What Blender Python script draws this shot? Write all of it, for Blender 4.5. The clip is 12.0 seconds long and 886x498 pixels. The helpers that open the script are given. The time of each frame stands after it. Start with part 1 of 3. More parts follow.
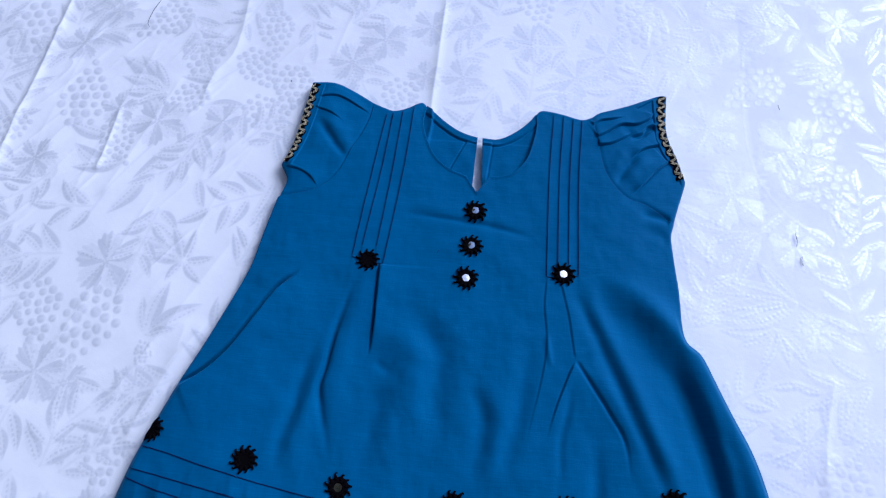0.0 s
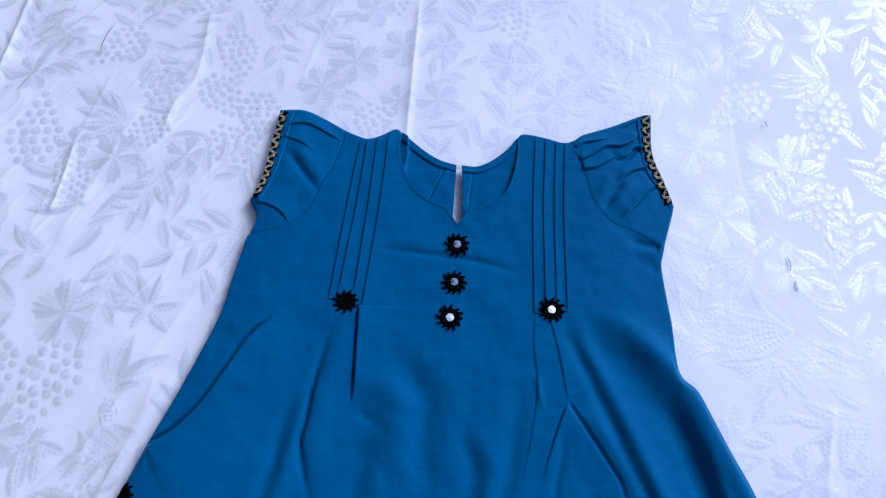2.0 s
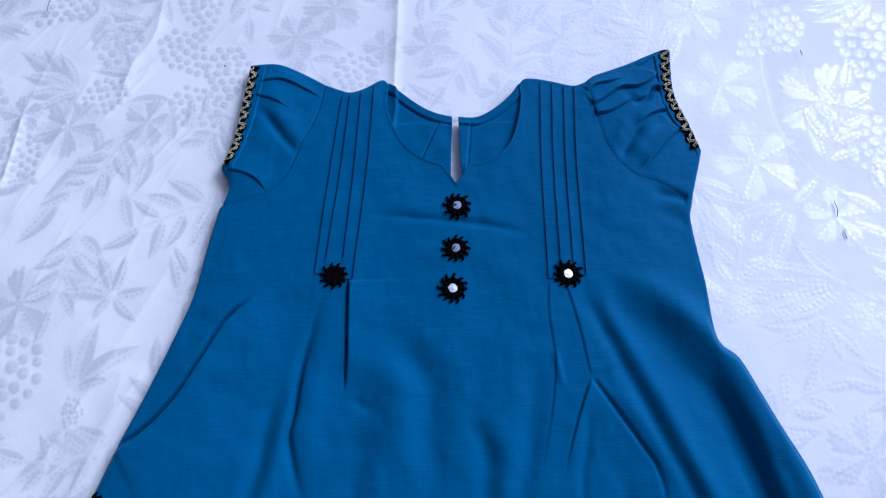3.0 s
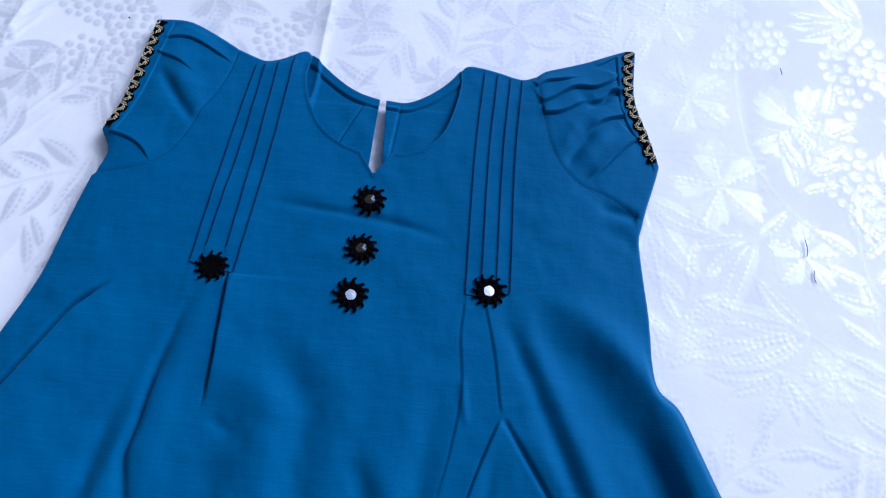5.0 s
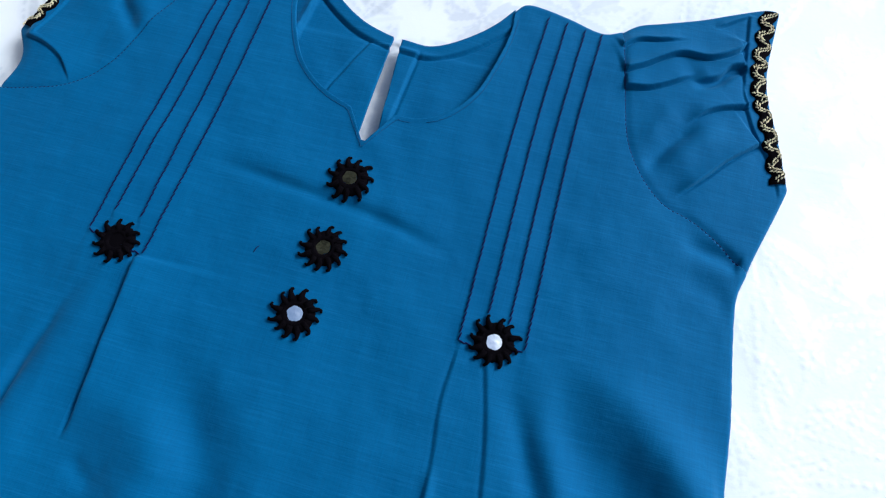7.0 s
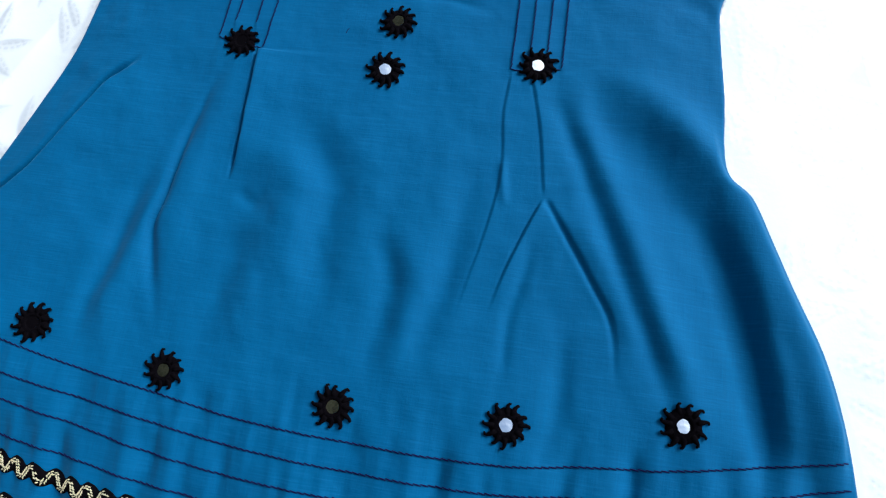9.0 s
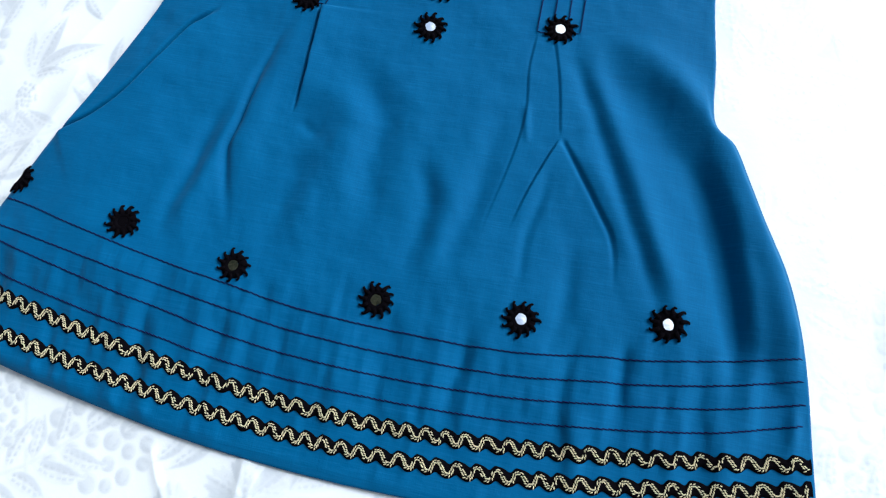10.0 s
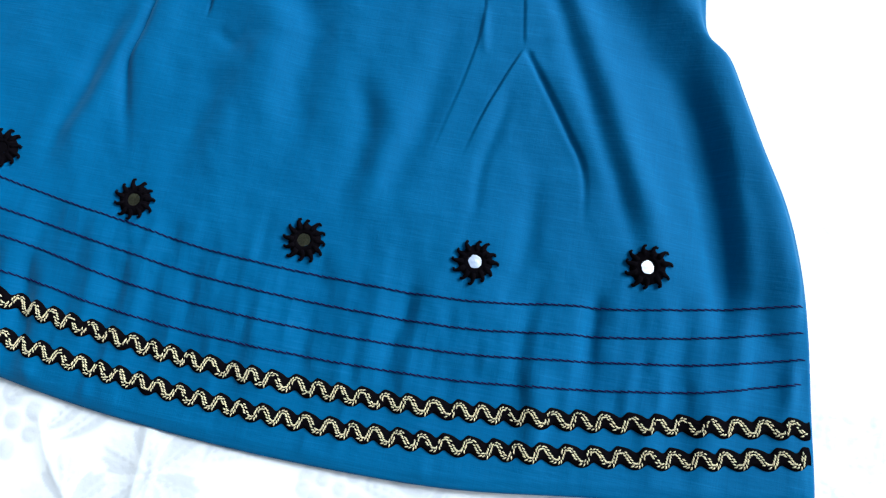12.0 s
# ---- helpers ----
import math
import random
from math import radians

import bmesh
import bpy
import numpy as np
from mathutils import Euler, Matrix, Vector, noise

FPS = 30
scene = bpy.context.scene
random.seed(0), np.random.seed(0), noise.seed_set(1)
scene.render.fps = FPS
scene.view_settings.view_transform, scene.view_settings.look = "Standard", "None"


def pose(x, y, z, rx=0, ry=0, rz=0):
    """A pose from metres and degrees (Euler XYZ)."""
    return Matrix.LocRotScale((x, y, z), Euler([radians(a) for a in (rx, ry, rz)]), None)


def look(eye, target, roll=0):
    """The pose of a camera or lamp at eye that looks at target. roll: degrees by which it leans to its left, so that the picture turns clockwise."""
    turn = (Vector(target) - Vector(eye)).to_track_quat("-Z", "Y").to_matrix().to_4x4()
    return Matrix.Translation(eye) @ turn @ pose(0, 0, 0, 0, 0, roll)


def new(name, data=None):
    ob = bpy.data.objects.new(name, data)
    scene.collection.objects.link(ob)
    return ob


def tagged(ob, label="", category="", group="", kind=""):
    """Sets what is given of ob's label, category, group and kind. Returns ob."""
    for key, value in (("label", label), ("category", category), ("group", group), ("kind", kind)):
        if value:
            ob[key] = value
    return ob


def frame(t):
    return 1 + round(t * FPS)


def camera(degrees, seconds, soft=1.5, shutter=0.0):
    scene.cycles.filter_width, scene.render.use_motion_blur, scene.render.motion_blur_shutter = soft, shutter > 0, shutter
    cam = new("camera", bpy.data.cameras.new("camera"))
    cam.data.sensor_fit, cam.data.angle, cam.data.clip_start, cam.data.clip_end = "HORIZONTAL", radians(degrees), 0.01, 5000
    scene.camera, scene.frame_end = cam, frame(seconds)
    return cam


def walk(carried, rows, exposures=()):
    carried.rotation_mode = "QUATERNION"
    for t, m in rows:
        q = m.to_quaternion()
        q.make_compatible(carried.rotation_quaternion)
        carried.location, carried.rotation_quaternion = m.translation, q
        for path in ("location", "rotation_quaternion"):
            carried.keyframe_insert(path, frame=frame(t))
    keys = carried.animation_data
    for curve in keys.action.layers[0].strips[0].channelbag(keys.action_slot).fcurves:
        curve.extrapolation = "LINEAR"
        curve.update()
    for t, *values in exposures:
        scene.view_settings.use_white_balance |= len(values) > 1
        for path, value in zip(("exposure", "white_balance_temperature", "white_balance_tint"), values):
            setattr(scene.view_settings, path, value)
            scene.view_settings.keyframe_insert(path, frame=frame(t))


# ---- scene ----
cam = camera(68.61, 12.0, soft=1.2)
PATH = [
    (0, (0.0214, -0.1863, 0.5275), (-0.1272, 0.5359, -1.3317), -6.57),
    (0.5, (0.0176, -0.1634, 0.5241), (-0.0939, 0.5324, -1.3476), -4.24),
    (1, (0.0212, -0.1609, 0.5272), (-0.0938, 0.5495, -1.3388), -4.28),
    (1.5, (0.0203, -0.1529, 0.5276), (-0.1180, 0.5612, -1.3355), -5.87),
    (2, (0.0148, -0.1399, 0.5156), (-0.0649, 0.5571, -1.3573), -3.88),
    (2.5, (0.0111, -0.1293, 0.4874), (-0.0757, 0.4896, -1.4124), -7.17),
    (2.7, (0.0142, -0.1255, 0.4705), (-0.0795, 0.4947, -1.4286), -8.13),
    (4.3, (0.0183, -0.1593, 0.4234), (-0.0119, 0.5729, -1.4375), -4.35),
    (4.5, (0.0230, -0.1535, 0.4150), (0.0193, 0.5773, -1.4467), -2.18),
    (5, (0.0610, -0.1178, 0.3779), (0.0220, 0.6025, -1.4874), 2.25),
    (5.5, (0.0775, -0.0860, 0.3305), (-0.0219, 0.5858, -1.5506), 0.97),
    (6, (0.0906, -0.0585, 0.2987), (-0.0724, 0.5825, -1.5888), -1.88),
    (6.5, (0.0855, -0.0408, 0.2747), (-0.1327, 0.5386, -1.6271), -5.67),
    (6.7, (0.0838, -0.0365, 0.2695), (-0.1381, 0.5172, -1.6395), -6.44),
    (8.3, (0.0892, -0.1380, 0.2679), (-0.1660, 0.4489, -1.6269), -12.27),
    (8.5, (0.0914, -0.1495, 0.2816), (-0.1391, 0.3979, -1.6282), -12.78),
    (9, (0.0942, -0.1770, 0.3217), (-0.1893, 0.2719, -1.6066), -24.11),
    (9.5, (0.0876, -0.2160, 0.3689), (-0.2276, 0.2182, -1.5578), -25.90),
    (10, (0.0919, -0.2407, 0.3699), (-0.1883, 0.2353, -1.5524), -19.43),
    (10.5, (0.1213, -0.2366, 0.3295), (-0.0668, 0.2131, -1.6102), -12.95),
    (11, (0.1183, -0.2237, 0.3118), (-0.0867, 0.1583, -1.6407), -19.17),
    (11.5, (0.1107, -0.2292, 0.3068), (-0.0852, 0.1561, -1.6459), -17.41),
    (12, (0.1056, -0.2369, 0.3094), (-0.0984, 0.1344, -1.6452), -17.85),
]
EXPOSURES = [(0, 0.05, 4740, 19), (2.5, -0.02, 4760, 19), (4.5, 0.13, 4850, 17), (5.5, 0.18, 4850, 16), (6.5, 0.45, 5150, 8), (8.5, 0.62, 5370, 2), (9.5, 0.70, 5350, 2), (10.5, 0.62, 5320, 2), (11.5, 0.53, 5320, 2), (12, 0.87, 5320, 1)]
walk(cam, [(t, look(eye, target, roll)) for t, eye, target, roll in PATH], EXPOSURES)

# ---- world and light: open shade, sky on one side, an added roof over the other ----
world = bpy.data.worlds.new("sky")
scene.world = world
world.use_nodes = True
wn = world.node_tree
sky = wn.nodes.new("ShaderNodeTexSky")
sky.sky_type, sky.sun_disc = "NISHITA", False
sky.dust_density = 4.0
sky.sun_elevation, sky.sun_rotation = radians(36), radians(52)
wn.links.new(sky.outputs["Color"], wn.nodes["Background"].inputs["Color"])
wn.nodes["Background"].inputs["Strength"].default_value = 0.12

sun_data = bpy.data.lights.new("sun", "SUN")
sun_data.energy, sun_data.angle, sun_data.color = 1.85, radians(24), (1.0, 0.97, 0.93)
new("sun", sun_data).matrix_world = look((3.2, 2.5, 2.95), (0, 0, 0))


# ---- materials ----
def material(name, colour, rough=0.6, metal=0.0, spec=0.5):
    m = bpy.data.materials.new(name)
    m.use_nodes = True
    b = m.node_tree.nodes["Principled BSDF"]
    b.inputs["Base Color"].default_value = (*colour, 1)
    b.inputs["Roughness"].default_value = rough
    b.inputs["Metallic"].default_value = metal
    b.inputs["Specular IOR Level"].default_value = spec
    return m, m.node_tree, b


def noise_node(nt, scale, detail=3.0, stretch=(1, 1, 1), rough=0.55):
    co = nt.nodes.new("ShaderNodeTexCoord")
    mp = nt.nodes.new("ShaderNodeMapping")
    mp.inputs["Scale"].default_value = stretch
    n = nt.nodes.new("ShaderNodeTexNoise")
    n.inputs["Scale"].default_value, n.inputs["Detail"].default_value, n.inputs["Roughness"].default_value = scale, detail, rough
    nt.links.new(co.outputs["Object"], mp.inputs["Vector"])
    nt.links.new(mp.outputs["Vector"], n.inputs["Vector"])
    return n.outputs["Fac"]


def ramp(nt, fac, stops):
    r = nt.nodes.new("ShaderNodeValToRGB")
    for e, (p, c) in zip(r.color_ramp.elements, (stops[0], stops[-1])):
        e.position, e.color = p, (*c, 1)
    for p, c in stops[1:-1]:
        r.color_ramp.elements.new(p).color = (*c, 1)
    nt.links.new(fac, r.inputs["Fac"])
    return r.outputs["Color"]


def mixed(nt, a, b, fac, mode="MIX"):
    m = nt.nodes.new("ShaderNodeMix")
    m.data_type, m.blend_type = "RGBA", mode
    for sock, v in ((m.inputs[6], a), (m.inputs[7], b), (m.inputs[0], fac)):
        if isinstance(v, (tuple, float, int)):
            sock.default_value = (*v, 1) if isinstance(v, tuple) else v
        else:
            nt.links.new(v, sock)
    return m.outputs[2]


def bump(nt, b, height, strength, distance, before=None):
    n = nt.nodes.new("ShaderNodeBump")
    n.inputs["Strength"].default_value, n.inputs["Distance"].default_value = strength, distance
    nt.links.new(height, n.inputs["Height"])
    if before is not None:
        nt.links.new(before, n.inputs["Normal"])
    nt.links.new(n.outputs["Normal"], b.inputs["Normal"])
    return n.outputs["Normal"]


def blue_cotton():
    m, nt, b = material("blue_slub_cotton", (0.004, 0.115, 0.27), 0.8, 0.0, 0.12)
    slub = noise_node(nt, 1.0, 4.0, (55, 1300, 60), 0.6)
    warp = noise_node(nt, 1.0, 3.0, (1500, 70, 60), 0.6)
    blot = noise_node(nt, 30.0, 5.0)
    col = ramp(nt, slub, [(0.30, (0.0070, 0.089, 0.216)), (0.55, (0.0085, 0.098, 0.236)), (0.80, (0.014, 0.119, 0.275))])
    col = mixed(nt, col, ramp(nt, warp, [(0.3, (0.82, 0.84, 0.86)), (0.7, (1.0, 1.0, 1.0))]), 0.6, "MULTIPLY")
    col = mixed(nt, col, ramp(nt, blot, [(0.3, (0.86, 0.90, 0.93)), (0.7, (1.0, 1.0, 1.0))]), 0.7, "MULTIPLY")
    nt.links.new(col, b.inputs["Base Color"])
    n = bump(nt, b, slub, 0.2, 0.0005)
    n = bump(nt, b, warp, 0.2, 0.0004, n)
    bump(nt, b, blot, 0.3, 0.004, n)
    b.inputs["Sheen Weight"].default_value = 0.2
    b.inputs["Sheen Roughness"].default_value = 0.4
    b.inputs["Sheen Tint"].default_value = (0.25, 0.6, 0.85, 1)
    return m


def white_damask():
    m, nt, b = material("white_damask", (0.8, 0.8, 0.81), 0.6)
    at = nt.nodes.new("ShaderNodeAttribute")
    at.attribute_name = "motif"
    weave = noise_node(nt, 1.0, 3.0, (900, 900, 100))
    crush = noise_node(nt, 22.0, 5.0)
    dirt = noise_node(nt, 5.0, 4.0)
    ground = ramp(nt, dirt, [(0.3, (0.79, 0.795, 0.80)), (0.65, (0.85, 0.85, 0.85))])
    dash = nt.nodes.new("ShaderNodeAttribute")
    dash.attribute_name = "thread"
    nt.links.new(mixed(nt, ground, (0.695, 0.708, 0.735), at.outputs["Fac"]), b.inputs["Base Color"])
    for sock, lo, hi in (("Roughness", 0.62, 0.50), ("Metallic", 0.0, 0.17), ("Specular IOR Level", 0.3, 0.6)):
        r = nt.nodes.new("ShaderNodeMapRange")
        r.inputs["To Min"].default_value, r.inputs["To Max"].default_value = lo, hi
        r.clamp = False
        total = nt.nodes.new("ShaderNodeMath")
        total.operation = "MULTIPLY_ADD"
        total.inputs[1].default_value = 0.2 if sock == "Roughness" else (0.5 if sock == "Metallic" else 0.2)
        nt.links.new(dash.outputs["Fac"], total.inputs[0])
        nt.links.new(at.outputs["Fac"], total.inputs[2])
        nt.links.new(total.outputs["Value"], r.inputs["Value"])
        nt.links.new(r.outputs["Result"], b.inputs[sock])
    n = bump(nt, b, weave, 0.1, 0.0003)
    bump(nt, b, crush, 0.16, 0.004, n)
    return m


def yarn(name, colour, rough, metal=0.0, scale=2500.0, spec=0.5):
    m, nt, b = material(name, colour, rough, metal, spec)
    f = noise_node(nt, scale, 3.0)
    dark = tuple(c * 0.55 for c in colour)
    light = tuple(min(1.0, c * 1.35) for c in colour)
    nt.links.new(ramp(nt, f, [(0.3, dark), (0.5, colour), (0.75, light)]), b.inputs["Base Color"])
    bump(nt, b, f, 0.5, 0.0004)
    return m


BLUE = blue_cotton()
DAMASK = white_damask()
BLACK = yarn("black_yarn", (0.0025, 0.002, 0.003), 0.95, 0.0, 2500.0, 0.02)
NAVY = yarn("navy_thread", (0.006, 0.004, 0.048), 0.8, 0.0, 2500.0, 0.1)
TEAL = yarn("blue_thread", (0.004, 0.05, 0.14), 0.7, 0.0, 2500.0, 0.2)
GOLD = yarn("gold_thread", (0.72, 0.63, 0.40), 0.34, 0.35)
CREAM = yarn("pale_thread", (0.62, 0.66, 0.60), 0.7)
DARK = yarn("dark_lint", (0.05, 0.05, 0.07), 0.8)
MIRROR, mnt, mb = material("mirror_glass", (0.86, 0.88, 0.87), 0.04, 1.0)
bump(mnt, mb, noise_node(mnt, 160.0, 2.0), 0.12, 0.002)
CEMENT, cnt, cb = material("grey_cement", (0.2, 0.2, 0.2), 0.9)
cnt.links.new(ramp(cnt, noise_node(cnt, 3.0, 6.0), [(0.3, (0.13, 0.13, 0.125)), (0.7, (0.24, 0.235, 0.225))]), cb.inputs["Base Color"])


# dark olive of the added roof, there for the mirrors to reflect
DARK_BLOCKER, tnt, tb = material("dark_blocker", (0.05, 0.05, 0.03), 0.9)
tnt.links.new(ramp(tnt, noise_node(tnt, 4.0, 6.0), [(0.35, (0.025, 0.026, 0.014)), (0.65, (0.11, 0.105, 0.06))]), tb.inputs["Base Color"])


# ---- plane geometry, in metres ----
def mm(text):
    """Points given as 'x,y x,y' in millimetres."""
    return np.array([[float(v) for v in p.split(",")] for p in text.split()]) * 0.001


def cut(text):
    """The same for the outlines of the dress, let out a little at the sides."""
    return mm(text) * (1.009, 1.0)


def spline(p, n=5):
    """A smooth line through the points (Catmull-Rom)."""
    q = np.vstack([2 * p[0] - p[1], p, 2 * p[-1] - p[-2]])
    out = []
    for i in range(1, len(q) - 2):
        for u in np.arange(n) / n:
            a, b, c, d = q[i - 1:i + 3]
            out.append(0.5 * (2 * b + (c - a) * u + (2 * a - 5 * b + 4 * c - d) * u * u + (3 * b - a - 3 * c + d) * u ** 3))
    out.append(p[-1])
    return np.array(out)


def chain(*parts):
    out = [parts[0]]
    for p in parts[1:]:
        out.append(p[1:] if np.allclose(out[-1][-1], p[0], atol=1e-6) else p)
    out = np.vstack(out)
    return out[:-1] if np.allclose(out[0], out[-1], atol=1e-6) else out


def inside(p, poly):
    x, y = p[:, 0], p[:, 1]
    hit = np.zeros(len(p), bool)
    for (ax, ay), (bx, by) in zip(poly, np.roll(poly, -1, 0)):
        if ay != by:
            hit ^= ((ay > y) != (by > y)) & (x < (bx - ax) * (y - ay) / (by - ay) + ax)
    return hit


def to_line(p, line, closed=False):
    """Signed distance to a line (+ on the right of a line that runs down), the way along it from 0 to 1, and the nearest place."""
    q = np.vstack([line, line[:1]]) if closed else line
    lens = np.hypot(*np.diff(q, axis=0).T)
    total, run = lens.sum(), 0.0
    best = np.full(len(p), 9e9)
    sign, along, near = np.ones(len(p)), np.zeros(len(p)), np.zeros((len(p), 2))
    for a, b, l in zip(q, q[1:], lens):
        if l < 1e-9:
            continue
        w = (b - a) / l
        u = np.clip((p - a) @ w, 0, l)
        c = a + u[:, None] * w
        d = np.hypot(*(p - c).T)
        k = d < best
        best[k], along[k], near[k] = d[k], (run + u[k]) / total, c[k]
        sign[k] = np.where(w[0] * (p[k, 1] - a[1]) - w[1] * (p[k, 0] - a[0]) >= 0, 1.0, -1.0)
        run += l
    return best * sign, along, near


def smooth(e0, e1, v):
    u = np.clip((v - e0) / (e1 - e0), 0, 1)
    return u * u * (3 - 2 * u)


def soft_noise(x, y, size, seed):
    """Smooth value noise between -1 and 1 with cells of that size."""
    rng = np.random.RandomState(seed)
    g = rng.uniform(-1, 1, (64, 64))
    u, v = x / size + 31.3, y / size + 17.7
    i, j = np.floor(u).astype(int), np.floor(v).astype(int)
    fu, fv = u - i, v - j
    fu, fv = fu * fu * (3 - 2 * fu), fv * fv * (3 - 2 * fv)
    at = lambda a, b: g[a % 64, b % 64]
    return (at(i, j) * (1 - fu) + at(i + 1, j) * fu) * (1 - fv) + (at(i, j + 1) * (1 - fu) + at(i + 1, j + 1) * fu) * fv


# ---- outlines of the dress ----
SHOULDER_L = spline(cut("-162,180 -140,181 -122,174 -99,161"))
YOKE_L = spline(cut("-99,161 -88,156.5 -79,154 -68,157.5 -58,163.5 -52.5,164.5 -48.5,160"))
BACK_NECK_L = spline(cut("-48.5,160 -40,153 -27,142 -14,134 1,129.5"))
BACK_NECK_R = spline(cut("5.5,129 20,129 33,136 46,148 53,158"))
YOKE_R = spline(cut("53,158 55.5,162 60,163.5 69,162.5 80,160 95,156 104,159"))
SHOULDER_R = spline(cut("104,159 111,164.5 122,168.5 138,174.5 152,181 166,187 173,187"))
CUFF_R = spline(cut("173,187 171.5,155 174,138 180,121 187,97"))
UNDER_R = spline(cut("187,97 184,86 177.5,64 175.5,55"))
SIDE_R = spline(cut("175.5,55 173,43 175,20 178,-6 179.5,-34 183,-48 194,-58 204,-79 214,-101 228,-130 237,-159 243,-190 247,-220 251,-250 252,-261"))
HEM = spline(cut("252,-261 205,-270 155,-277.5 99,-286 47,-289 -7,-289.5 -57,-287.5 -93,-284.5 -129,-280 -168,-274.5 -214,-266.5 -258,-256"))
SIDE_L = spline(cut("-258,-256 -255,-235 -249,-205 -241,-174 -231,-145 -220,-114 -207,-82 -194,-47 -183,-14 -178,18 -173.5,45 -171.5,56")) - (0.0014, 0.0)
UNDER_L = spline(cut("-171.5,56 -168,73 -176,88"))
CUFF_L = spline(cut("-176,88 -169,112 -166,140 -162,180"))
NECK = chain(spline(cut("-48.5,160 -50,141 -44,121 -35,105 -22,94 -6,87.5")), cut("4.5,71 14.5,88"),
             spline(cut("14.5,88 24,89 35,93.5 46,107 51.5,126 54,145 53,158")))
SEAM_L = spline(cut("-99,161 -101,143 -106,124 -113,108 -122,83 -137,66 -160,58 -171.5,56"))
SEAM_R = spline(cut("104,159 110,129 116,102 125,86 136,76 149,71.5 161,65 175.5,55"))

SILHOUETTE = chain(SHOULDER_L, YOKE_L, BACK_NECK_L, BACK_NECK_R, YOKE_R, SHOULDER_R, CUFF_R, UNDER_R, SIDE_R, HEM, SIDE_L, UNDER_L, CUFF_L)
BODY = chain(SEAM_L[::-1], YOKE_L, NECK, YOKE_R, SEAM_R, SIDE_R, HEM, SIDE_L)
SLEEVE_L = chain(SHOULDER_L, SEAM_L, UNDER_L, CUFF_L)
SLEEVE_R = chain(SHOULDER_R, CUFF_R, UNDER_R, SEAM_R[::-1])

